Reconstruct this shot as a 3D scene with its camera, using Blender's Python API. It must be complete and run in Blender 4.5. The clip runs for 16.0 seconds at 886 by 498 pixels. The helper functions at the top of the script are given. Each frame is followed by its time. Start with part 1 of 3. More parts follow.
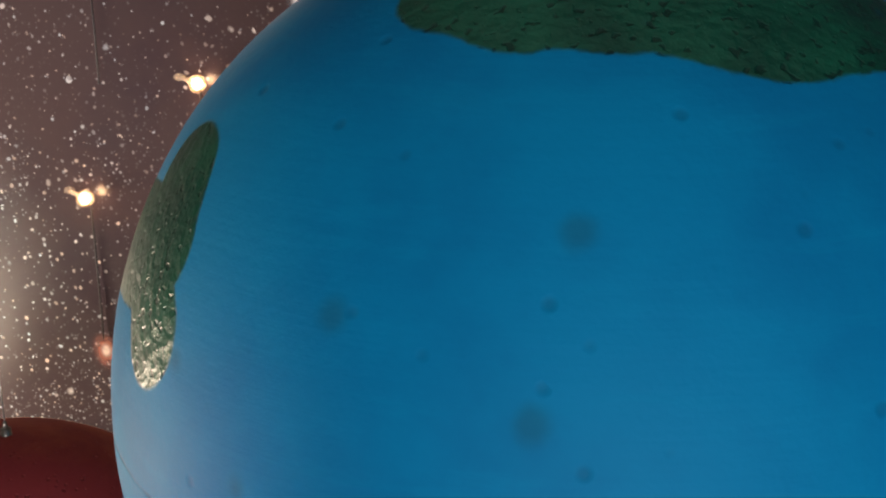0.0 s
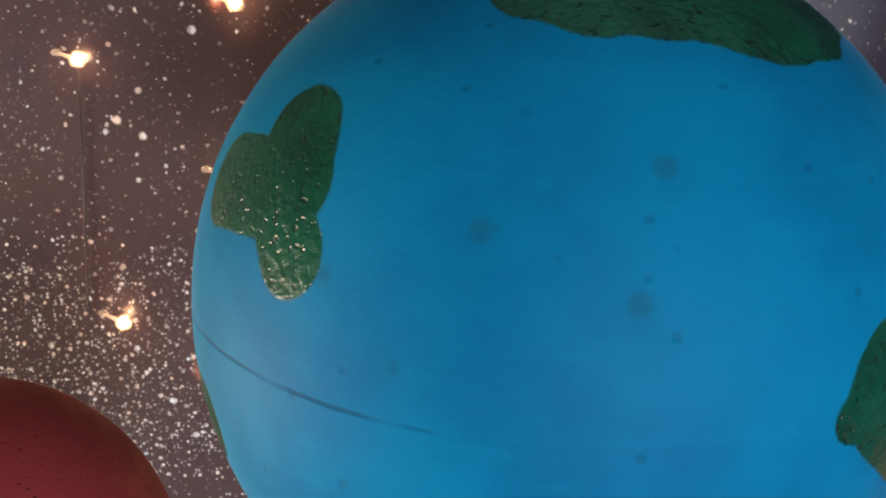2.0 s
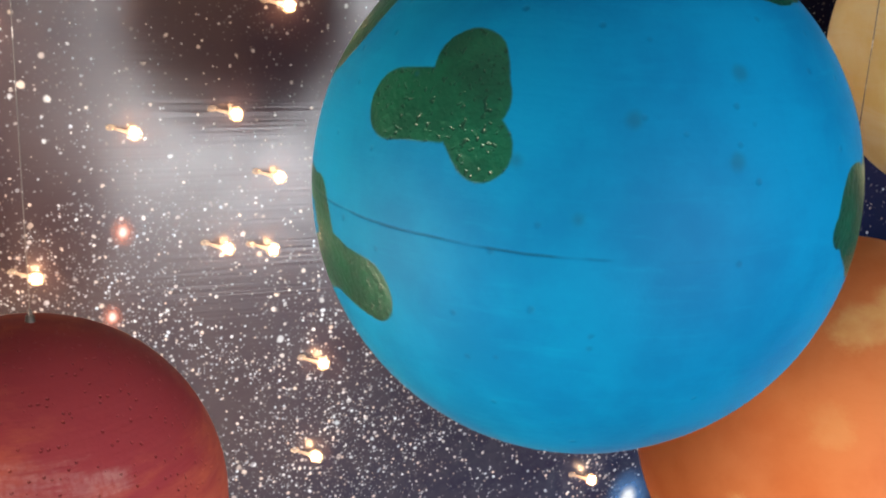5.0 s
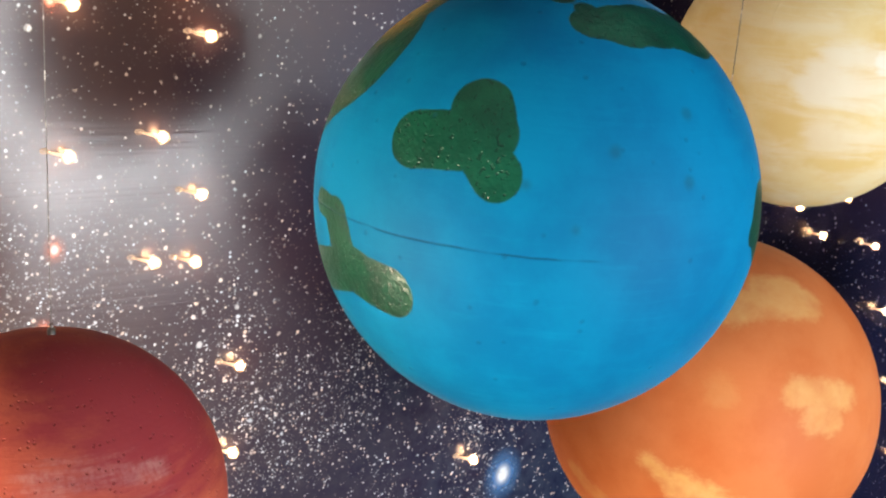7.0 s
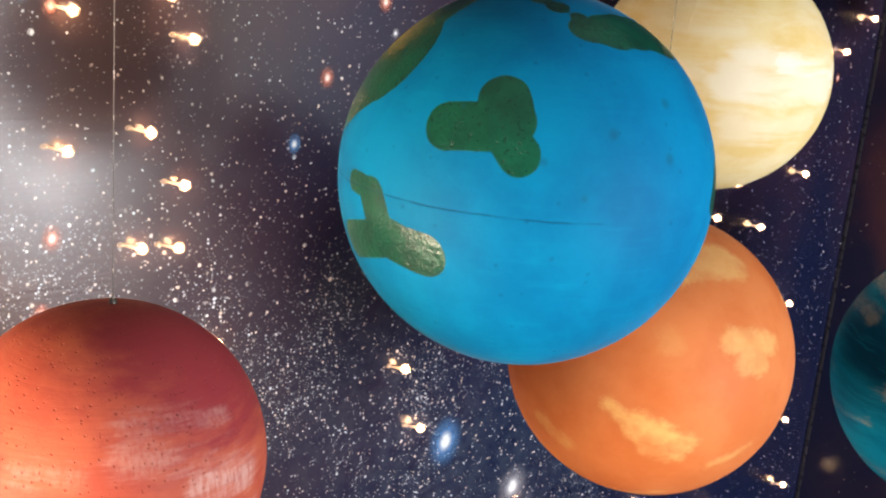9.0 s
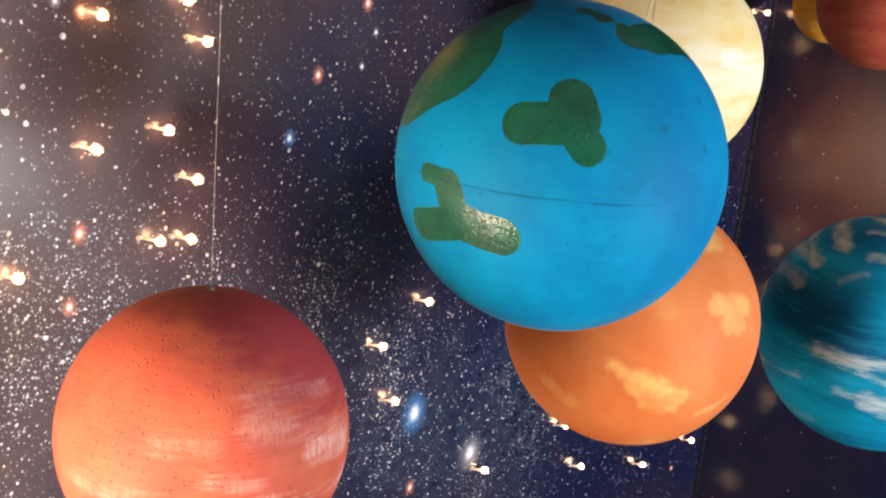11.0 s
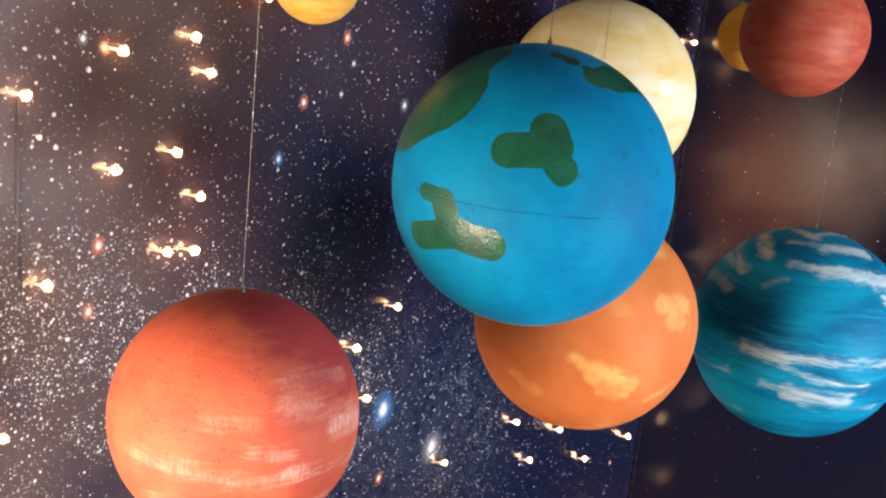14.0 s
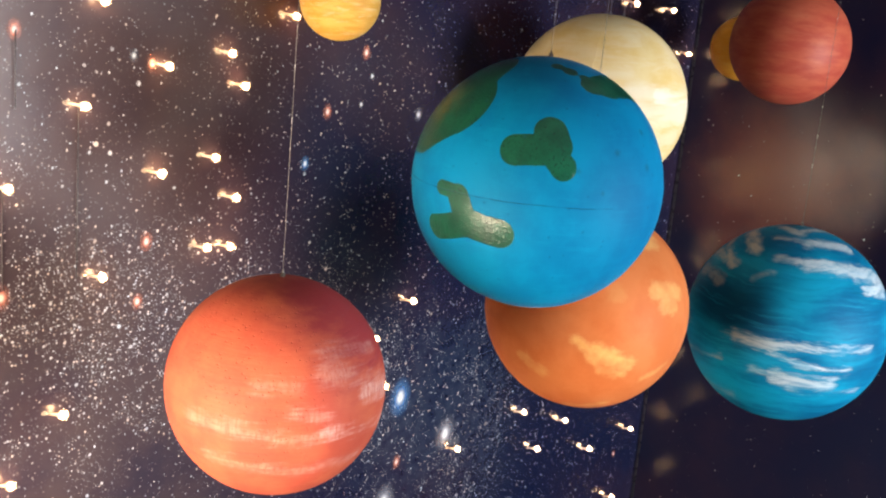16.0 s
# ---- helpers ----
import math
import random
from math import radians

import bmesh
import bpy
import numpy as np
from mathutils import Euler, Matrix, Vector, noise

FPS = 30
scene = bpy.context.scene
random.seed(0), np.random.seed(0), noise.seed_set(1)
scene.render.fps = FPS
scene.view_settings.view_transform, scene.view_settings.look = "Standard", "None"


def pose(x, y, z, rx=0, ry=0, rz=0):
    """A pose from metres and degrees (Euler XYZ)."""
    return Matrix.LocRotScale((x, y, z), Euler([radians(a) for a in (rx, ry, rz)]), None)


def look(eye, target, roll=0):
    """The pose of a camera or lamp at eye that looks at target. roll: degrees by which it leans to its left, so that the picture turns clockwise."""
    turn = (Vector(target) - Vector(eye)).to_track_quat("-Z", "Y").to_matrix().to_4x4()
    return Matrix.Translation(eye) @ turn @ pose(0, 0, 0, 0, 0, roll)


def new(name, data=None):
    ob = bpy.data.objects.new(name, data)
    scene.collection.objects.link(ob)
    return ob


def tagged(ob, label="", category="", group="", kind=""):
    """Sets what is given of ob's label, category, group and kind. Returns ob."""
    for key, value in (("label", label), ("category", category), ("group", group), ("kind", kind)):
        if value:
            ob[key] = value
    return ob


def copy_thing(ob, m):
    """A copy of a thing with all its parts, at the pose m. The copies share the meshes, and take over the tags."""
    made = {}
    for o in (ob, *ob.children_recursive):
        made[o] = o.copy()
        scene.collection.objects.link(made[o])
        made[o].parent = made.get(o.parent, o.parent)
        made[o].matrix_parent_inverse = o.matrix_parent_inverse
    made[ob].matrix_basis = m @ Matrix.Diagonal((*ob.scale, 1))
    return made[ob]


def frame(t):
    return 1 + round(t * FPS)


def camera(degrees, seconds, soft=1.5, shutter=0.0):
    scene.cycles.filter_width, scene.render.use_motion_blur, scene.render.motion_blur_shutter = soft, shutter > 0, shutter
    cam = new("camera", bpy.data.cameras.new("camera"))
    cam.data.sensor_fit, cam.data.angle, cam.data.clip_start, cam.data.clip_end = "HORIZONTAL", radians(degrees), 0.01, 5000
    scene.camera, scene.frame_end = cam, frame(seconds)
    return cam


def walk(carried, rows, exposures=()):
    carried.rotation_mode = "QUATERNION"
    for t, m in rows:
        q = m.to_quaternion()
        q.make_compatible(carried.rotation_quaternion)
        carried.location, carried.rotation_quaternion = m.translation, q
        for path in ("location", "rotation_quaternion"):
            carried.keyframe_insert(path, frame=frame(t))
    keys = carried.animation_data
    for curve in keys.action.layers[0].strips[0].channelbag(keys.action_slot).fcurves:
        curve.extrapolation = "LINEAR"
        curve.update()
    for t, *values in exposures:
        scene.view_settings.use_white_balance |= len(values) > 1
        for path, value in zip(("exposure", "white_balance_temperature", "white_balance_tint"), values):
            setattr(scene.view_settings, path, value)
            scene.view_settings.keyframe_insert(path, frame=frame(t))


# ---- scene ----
# A hanging solar system of painted foam balls in front of a printed star mural
# (wall_front at y = 0.704) that meets a second glossy mural wall (x = 1.172).
cam = camera(44.08, 16.0, soft=2.2)
PATH = [
    (0.0, pose(0.0330, 0.0216, 1.5048, 74.61, 0.49, 9.42)),
    (0.5, pose(0.0062, 0.0024, 1.5051, 74.74, -0.64, 6.76)),
    (1.0, pose(-0.0098, -0.0268, 1.5096, 73.92, -1.01, 2.77)),
    (1.5, pose(-0.0294, -0.0386, 1.5077, 74.08, -1.93, -1.14)),
    (2.0, pose(-0.0454, -0.0496, 1.5066, 74.41, -2.64, -3.42)),
    (2.5, pose(-0.0549, -0.0615, 1.5113, 73.82, -1.76, -4.77)),
    (3.0, pose(-0.0737, -0.0844, 1.5018, 73.95, -1.77, -6.92)),
    (3.5, pose(-0.0967, -0.1075, 1.5025, 74.07, -2.06, -10.20)),
    (6.0, pose(-0.3131, -0.1399, 1.5071, 73.54, -3.52, -27.69)),
    (6.5, pose(-0.3413, -0.1520, 1.5184, 73.95, -3.95, -30.30)),
    (7.0, pose(-0.3579, -0.1695, 1.5275, 74.38, -4.15, -32.51)),
    (7.5, pose(-0.3772, -0.1830, 1.5226, 74.44, -4.08, -34.03)),
    (8.0, pose(-0.4061, -0.1915, 1.5231, 74.74, -4.34, -36.73)),
    (8.5, pose(-0.4446, -0.1991, 1.5222, 74.91, -4.46, -38.33)),
    (9.0, pose(-0.4916, -0.2026, 1.5299, 75.04, -4.71, -39.73)),
    (9.5, pose(-0.5273, -0.1932, 1.5337, 75.26, -4.71, -42.54)),
    (10.0, pose(-0.5779, -0.1771, 1.5355, 74.89, -4.79, -44.66)),
    (12.5, pose(-0.7311, -0.1581, 1.5507, 75.89, -5.57, -51.12)),
    (13.0, pose(-0.7538, -0.1649, 1.5573, 75.92, -5.74, -51.40)),
    (13.5, pose(-0.7701, -0.1779, 1.5605, 76.03, -5.71, -51.67)),
    (14.0, pose(-0.7954, -0.2042, 1.5628, 76.04, -5.76, -51.98)),
    (14.5, pose(-0.8310, -0.2370, 1.5585, 76.23, -5.60, -52.25)),
    (15.0, pose(-0.8646, -0.2581, 1.5661, 76.33, -5.58, -52.27)),
    (15.5, pose(-0.8848, -0.2676, 1.5668, 76.54, -5.41, -52.06)),
    (16.0, pose(-0.8963, -0.2711, 1.5686, 76.73, -5.23, -51.79)),
]
EXPOSURES = [(0.0, -0.9), (1.0, -0.8), (2.0, -0.6), (3.5, -0.25), (6.0, -0.08), (9.0, 0.06), (12.5, 0.12), (16.0, 0.08)]
walk(cam, PATH, EXPOSURES)

WALL_Y, WALL_X = 0.704, 1.172
ROOM_LEFT, ROOM_BACK, ROOM_TOP = -2.6, -2.1, 2.6

# ---- light ----
world = bpy.data.worlds.new("world")
scene.world = world
world.use_nodes = True
sky = world.node_tree.nodes.new("ShaderNodeTexSky")
sky.sky_type, sky.sun_disc = "NISHITA", False
sky.sun_elevation, sky.sun_rotation = radians(30), radians(200)
world.node_tree.links.new(sky.outputs[0], world.node_tree.nodes["Background"].inputs[0])
world.node_tree.nodes["Background"].inputs[1].default_value = 0.1


def area_lamp(name, eye, target, width, height, watts, colour):
    data = bpy.data.lights.new(name, "AREA")
    data.shape, data.size, data.size_y, data.energy, data.color = "RECTANGLE", width, height, watts, colour
    lamp = new(name, data)
    lamp.matrix_world = look(eye, target)
    return lamp


# daylight in the window behind the camera
area_lamp("window_light_back", (0.57, ROOM_BACK + 0.05, 1.1), (0.57, 0, 1.1), 0.95, 1.25, 82, (0.94, 0.96, 1.0))


# ---- materials ----
class Nodes:
    """A material's node tree, built by calls that return sockets."""

    def __init__(self, name):
        self.mat = bpy.data.materials.new(name)
        self.mat.use_nodes = True
        self.tree = self.mat.node_tree
        self.bsdf = self.tree.nodes["Principled BSDF"]

    def put(self, socket, value):
        if isinstance(value, bpy.types.NodeSocket):
            self.tree.links.new(value, socket)
        else:
            if isinstance(value, tuple) and len(value) == 3 and socket.type == "RGBA":
                value = (*value, 1)
            socket.default_value = value

    def node(self, kind, inputs, output=0, **settings):
        n = self.tree.nodes.new("ShaderNode" + kind)
        if "operation" in settings:
            n.operation = settings["operation"]
        if "feature" in settings:
            n.feature = settings["feature"]
        if "distance" in settings:
            n.distance = settings["distance"]
        if "clamp" in settings:
            n.use_clamp = settings["clamp"]
        for key, value in inputs.items():
            self.put(n.inputs[key], value)
        return n.outputs[output]

    def place(self):
        return self.tree.nodes.new("ShaderNodeTexCoord").outputs["Object"]

    def math(self, operation, a, b=0.0, clamp=False):
        return self.node("Math", {0: a, 1: b}, operation=operation, clamp=clamp)

    def add(self, a, b):
        return self.math("ADD", a, b)

    def mul(self, a, b):
        return self.math("MULTIPLY", a, b)

    def vec(self, operation, a, b, output=0):
        return self.node("VectorMath", {0: a, 1: b}, output, operation=operation)

    def noise(self, place, scale, detail=4.0, rough=0.55, output=0, distortion=0.0):
        return self.node("TexNoise", {"Vector": place, "Scale": scale, "Detail": detail, "Roughness": rough, "Distortion": distortion}, output)

    def span(self, value, low, high, out_low=0.0, out_high=1.0):
        n = self.tree.nodes.new("ShaderNodeMapRange")
        n.interpolation_type = "SMOOTHSTEP"
        for i, v in enumerate((value, low, high, out_low, out_high)):
            self.put(n.inputs[i], v)
        return n.outputs[0]

    def mix(self, factor, a, b):
        n = self.tree.nodes.new("ShaderNodeMix")
        n.data_type = "RGBA"
        self.put(n.inputs[0], factor)
        self.put(n.inputs[6], a)
        self.put(n.inputs[7], b)
        return n.outputs[2]

    def parts(self, place):
        n = self.tree.nodes.new("ShaderNodeSeparateXYZ")
        self.put(n.inputs[0], place)
        return n.outputs

    def stretch(self, place, x, y, z):
        return self.vec("MULTIPLY", place, (x, y, z))

    def bump(self, height, strength, depth, normal=None):
        inputs = {"Height": height, "Strength": strength, "Distance": depth}
        if normal is not None:
            inputs["Normal"] = normal
        return self.node("Bump", inputs)

    def done(self, colour, rough, normal=None, **more):
        self.put(self.bsdf.inputs["Base Color"], colour)
        self.put(self.bsdf.inputs["Roughness"], rough)
        if normal is not None:
            self.put(self.bsdf.inputs["Normal"], normal)
        for key, value in more.items():
            self.put(self.bsdf.inputs[key.replace("_", " ")], value)
        return self.mat


def caps_mask(n, way, caps, edge, wobble, blend=0.03):
    """1 inside a union of round caps on a unit ball; wobble shifts the edge."""
    field = None
    for direction, radius in caps:
        d = n.vec("DISTANCE", way, tuple(Vector(direction).normalized()), 1)
        d = n.math("SUBTRACT", d, radius)
        if field is None:
            field = d
        else:
            s = n.tree.nodes.new("ShaderNodeMath")
            s.operation = "SMOOTH_MIN"
            n.put(s.inputs[0], field)
            n.put(s.inputs[1], d)
            s.inputs[2].default_value = blend
            field = s.outputs[0]
    field = n.add(field, wobble)
    return n.span(field, edge, -edge)


def strokes(n, way, rows, wobble, soft):
    """Brush strokes on a unit ball: (from, to, half width, strength) each, joined; wobble frays their edges."""
    total = None
    for start, end, width, strength in rows:
        along = Vector(end) - Vector(start)
        if along.length < 0.01:
            along = Vector((0.01, 0, 0))
        rel = n.vec("SUBTRACT", way, start)
        t = n.math("MULTIPLY", n.vec("DOT_PRODUCT", rel, tuple(along), 1), 1 / along.length_squared, True)
        near = n.node("VectorMath", {0: tuple(along), 3: t}, operation="SCALE")
        d = n.add(n.math("SUBTRACT", n.vec("DISTANCE", rel, near, 1), width), wobble)
        m = n.mul(n.span(d, soft, -soft), strength)
        total = m if total is None else n.math("MAXIMUM", total, m)
    return total


def stars(n, place, scale, radius, keep, soft=0.5):
    """Printed star dots: 1 on a star. keep: how many of the cells hold one (may vary over the wall)."""
    v = n.tree.nodes.new("ShaderNodeTexVoronoi")
    n.put(v.inputs["Vector"], place)
    n.put(v.inputs["Scale"], scale)
    rnd = n.parts(v.outputs["Color"])
    size = n.mul(n.math("POWER", rnd[0], 3.5), radius)
    size = n.add(size, radius * 0.25)
    dot = n.span(n.math("SUBTRACT", v.outputs["Distance"], size), radius * soft, -radius * soft * 0.4)
    return n.mul(dot, n.math("LESS_THAN", rnd[1], keep)), rnd[2]


def mural_material():
    n = Nodes("star_mural_print")
    p = n.place()
    x, y, z = n.parts(p)[:3]
    cloud = n.noise(p, 2.2, 6, 0.6)
    cloud2 = n.noise(n.vec("ADD", p, (7.3, 2.1, 4.4)), 4.5, 6, 0.62)
    fine = n.noise(n.vec("ADD", p, (1.3, 9.1, 2.4)), 55, 6, 0.7)
    # dust band: falls from the left towards the lower right
    line = n.add(n.mul(n.math("SUBTRACT", x, 0.0), 0.42), n.math("SUBTRACT", z, 1.09))
    line = n.add(line, n.mul(n.math("SUBTRACT", cloud2, 0.5), 0.5))
    band = n.span(n.math("ABSOLUTE", line), 0.24, 0.0)
    band = n.mul(band, n.span(x, 0.74, 0.48))
    band = n.mul(band, n.span(fine, 0.22, 0.75))
    base = n.mix(n.span(cloud, 0.38, 0.62), (0.006, 0.010, 0.036), (0.021, 0.014, 0.034))
    brown = n.span(n.noise(n.vec("ADD", p, (3.0, 0.4, 8.2)), 1.7, 5, 0.6), 0.47, 0.72)
    base = n.mix(n.mul(brown, n.span(x, 0.35, -0.1, 0.12, 0.8)), base, (0.075, 0.032, 0.026))
    # left part lifted towards mauve-brown: print tone plus the lights' haze put into colour
    base = n.mix(n.mul(n.span(x, 0.22, -0.18), n.span(cloud2, 0.3, 0.65, 0.35, 0.95)), base, (0.082, 0.054, 0.056))
    # reddish-brown blur on the right wall: a soft reflection painted into the print
    brown_blur = n.span(n.vec("DISTANCE", n.vec("ADD", p, n.vec("MULTIPLY", n.noise(p, 5, 4, 0.6, 1), (0.0, 0.2, 0.2))), (WALL_X, 0.6, 1.37), 1), 0.24, 0.02)
    base = n.mix(n.mul(brown_blur, 0.9), base, (0.19, 0.055, 0.036))
    base = n.mix(n.mul(band, 0.26), base, n.mix(n.span(x, 0.0, 0.35), (0.105, 0.09, 0.085), (0.11, 0.15, 0.21)))
    density = n.add(0.5, n.mul(band, 0.9))
    density = n.add(density, n.mul(n.span(x, 0.35, -0.2), 0.28))
    clump = n.span(n.noise(n.vec("ADD", p, (5.5, 6.1, 0.7)), 6, 4, 0.65), 0.38, 0.62, 0.3, 1.15)
    density = n.mul(density, clump)
    density = n.mul(density, n.mul(n.span(x, 0.95, 0.5, 0.22, 1.0), n.span(x, 1.168, 1.16, 0.15, 1.0)))
    jitter = n.vec("MULTIPLY", n.vec("SUBTRACT", n.noise(p, 190, 2, 0.5, 1), (0.5, 0.5, 0.5)), (0.0026, 0.0026, 0.0026))
    q = n.vec("ADD", p, jitter)
    s0, r0 = stars(n, n.vec("ADD", q, (2.7, 3.2, 1.5)), 400, 0.34, n.mul(density, 0.8), 0.55)
    s1, r1 = stars(n, q, 250, 0.28, n.math("POWER", density, 0.8), 0.5)
    s2, r2 = stars(n, n.vec("ADD", q, (0.7, 0.2, 0.5)), 120, 0.22, n.mul(density, 0.5), 0.5)
    s3, r3 = stars(n, n.vec("ADD", q, (4.7, 1.2, 3.5)), 58, 0.115, n.mul(density, 0.7), 0.7)
    tint = n.mix(r3, (1.0, 0.80, 0.68), (0.74, 0.86, 1.0))
    tint1 = n.mix(r1, (0.92, 0.72, 0.62), (0.72, 0.82, 0.95))
    base = n.mix(n.mul(s0, n.mul(n.add(0.1, n.mul(band, 1.3)), n.math("POWER", r0, 1.5))), base, (0.78, 0.82, 0.9))
    base = n.mix(n.mul(s1, n.add(n.add(0.08, n.mul(band, 0.7)), n.mul(n.math("POWER", r2, 2.0), 0.75))), base, tint1)
    base = n.mix(n.mul(s2, n.add(0.3, n.mul(r1, 0.7))), base, n.mix(r2, (0.9, 0.72, 0.62), (0.75, 0.82, 0.95)))
    base = n.mix(n.mul(s3, n.add(0.4, n.mul(r2, 0.6))), base, tint)
    # fine horizontal ribs of the printed sheet, and slight waviness
    ribs = n.noise(n.stretch(p, 3, 3, 330), 1.0, 2, 0.5)
    wave = n.noise(p, 9, 2, 0.5)
    normal = n.bump(ribs, 0.15, 0.001)
    normal = n.bump(wave, 0.025, 0.01, normal)
    rough = n.span(n.noise(p, 14, 4, 0.6), 0.3, 0.7, 0.17, 0.25)
    return n.done(base, rough, normal, Specular_IOR_Level=0.45)


def plain_material(name, colour, rough, spread=0.12, scale=6.0, bumps=0.15, **more):
    n = Nodes(name)
    p = n.place()
    grain = n.noise(p, scale, 5, 0.6)
    fine = n.noise(p, scale * 14, 3, 0.6)
    dark = tuple(c * (1 - spread) for c in colour)
    light = tuple(min(1, c * (1 + spread)) for c in colour)
    return n.done(n.mix(n.span(grain, 0.3, 0.7), dark, light), n.span(fine, 0.3, 0.7, rough * 0.85, rough * 1.1), n.bump(fine, bumps, 0.002), **more)


def foam_relief(n, place, dents=0.5, strokes=0.4, pit_scale=140, pit_share=0.12, force=0.35):
    """Bump of a painted foam ball: fine grain, small pits and brush strokes along the latitudes."""
    grain = n.noise(place, 420, 3, 0.6)
    v = n.tree.nodes.new("ShaderNodeTexVoronoi")
    n.put(v.inputs["Vector"], place)
    n.put(v.inputs["Scale"], pit_scale)
    pick = n.math("GREATER_THAN", n.parts(v.outputs["Color"])[0], 1.0 - pit_share)
    pit = n.mul(n.span(v.outputs["Distance"], 0.28, 0.08), pick)
    brush = n.noise(n.stretch(place, 14, 14, 260), 1.0, 4, 0.6)
    lumps = n.noise(place, 26, 3, 0.5)
    h = n.add(n.mul(grain, 0.25), n.mul(brush, strokes))
    h = n.math("SUBTRACT", h, n.mul(pit, dents))
    h = n.add(h, n.mul(lumps, 0.8))
    return n.bump(h, force, 0.0012), pit


def earth_material(radius):
    n = Nodes("blue_ball_paint_with_green_land")
    p = n.place()
    way = n.vec("NORMALIZE", p, (0, 0, 0))
    wob = n.mul(n.math("SUBTRACT", n.noise(way, 9, 4, 0.6), 0.5), 0.03)
    lands = [
        (0.06, [((-0.229, -0.22, 0.948), 0.052), ((-0.217, -0.324, 0.921), 0.06), ((-0.179, -0.442, 0.879), 0.052)]),
        (0.08, [((-0.203, -0.509, 0.836), 0.09), ((-0.065, -0.548, 0.834), 0.13), ((0.073, -0.537, 0.84), 0.14), ((0.216, -0.526, 0.823), 0.14), ((0.314, -0.519, 0.795), 0.13), ((0.41, -0.437, 0.8), 0.13), ((0.481, -0.319, 0.817), 0.11)]),
        (0.06, [((0.59, -0.805, 0.069), 0.165), ((0.667, -0.735, -0.02), 0.16), ((0.459, -0.888, 0.02), 0.045), ((0.758, -0.636, 0.05), 0.2)]),
    ]
    land = None
    for blend, caps in lands:
        m = caps_mask(n, way, caps, 0.006, wob, blend)
        land = m if land is None else n.math("MAXIMUM", land, m)
    blobs = strokes(n, way, [
        ((-0.86, -0.34, 0.37), (-0.77, -0.50, 0.39), 0.118, 1.0), ((-0.69, -0.51, 0.51), (-0.70, -0.57, 0.42), 0.124, 1.0), ((-0.73, -0.57, 0.38), (-0.70, -0.65, 0.28), 0.099, 1.0),
        ((-0.98, 0.20, 0.01), (-1.00, 0.02, -0.00), 0.057, 1.0), ((-1.00, 0.03, -0.03), (-0.98, -0.04, -0.18), 0.098, 1.0), ((-0.91, 0.26, -0.31), (-0.97, 0.00, -0.24), 0.102, 1.0), ((-0.98, -0.05, -0.21), (-0.95, -0.20, -0.24), 0.114, 1.0), ((-0.95, -0.20, -0.24), (-0.92, -0.31, -0.25), 0.114, 1.0),
        ((-0.70, 0.52, 0.50), (-0.72, 0.29, 0.63), 0.307, 1.0), ((-0.59, 0.33, 0.74), (-0.41, 0.31, 0.86), 0.262, 1.0), ((-0.61, 0.74, 0.29), (-0.78, 0.54, 0.31), 0.118, 1.0), ((-0.16, 0.72, 0.67), (-0.04, 0.48, 0.88), 0.181, 1.0)], n.mul(wob, 0.5), 0.006)
    land = n.math("MAXIMUM", land, blobs)
    spots = caps_mask(n, way, [((-0.624, -0.736, 0.264), 0.016), ((-0.479, -0.871, 0.114), 0.014), ((-0.021, -0.957, 0.288), 0.02), ((-0.319, -0.861, 0.4), 0.022), ((0.033, -0.845, 0.53), 0.02)], 0.016, n.mul(wob, 1.2), 0.01)
    blue = n.mix(n.span(n.noise(way, 2.6, 5, 0.6), 0.35, 0.65), (0.0, 0.156, 0.35), (0.0, 0.202, 0.415))
    blue = n.mix(n.mul(n.span(n.noise(n.stretch(way, 3, 3, 22), 1.0, 5, 0.65), 0.52, 0.8), 0.3), blue, (0.002, 0.27, 0.49))
    green = n.mix(n.span(n.noise(way, 5, 4, 0.6), 0.3, 0.7), (0.003, 0.048, 0.03), (0.006, 0.092, 0.052))
    colour = n.mix(n.mul(spots, 0.45), blue, (0.008, 0.09, 0.13))
    colour = n.mix(land, colour, green)
    # moulding seam round the ball's middle
    z = n.parts(way)[2]
    seam_z = n.mul(n.math("SUBTRACT", n.noise(way, 3, 3, 0.6), 0.5), 0.02)
    gap = n.math("ABSOLUTE", n.math("SUBTRACT", z, seam_z))
    seam = n.mul(n.span(gap, 0.007, 0.002), n.mul(n.span(n.noise(way, 2.1, 3, 0.6), 0.38, 0.55), n.span(n.parts(way)[0], 0.05, -0.55)))
    colour = n.mix(n.mul(seam, 0.6), colour, (0.004, 0.05, 0.10))
    normal, pit = foam_relief(n, p, 0.5, 0.3)
    holes = n.mul(land, n.span(n.noise(p, 420, 1, 0.5), 0.60, 0.70))
    colour = n.mix(n.mul(holes, 0.75), colour, (0.002, 0.02, 0.015))
    normal = n.bump(n.math("SUBTRACT", n.mul(land, n.math("SUBTRACT", n.mul(n.math("SUBTRACT", n.noise(p, 330, 2, 0.5), 0.5), 1.4), n.mul(holes, 0.7))), n.mul(seam, 0.8)), 0.45, 0.0009, normal)
    colour = n.mix(n.mul(pit, 0.35), colour, (0.004, 0.08, 0.16))
    rough = n.mix(land, (0.62, 0.62, 0.62), (0.29, 0.29, 0.29))
    return n.done(colour, rough, normal, Specular_IOR_Level=n.add(0.10, n.mul(land, 0.36)), Sheen_Weight=n.mul(n.math("SUBTRACT", 1.0, land), 0.10), Sheen_Roughness=0.2)


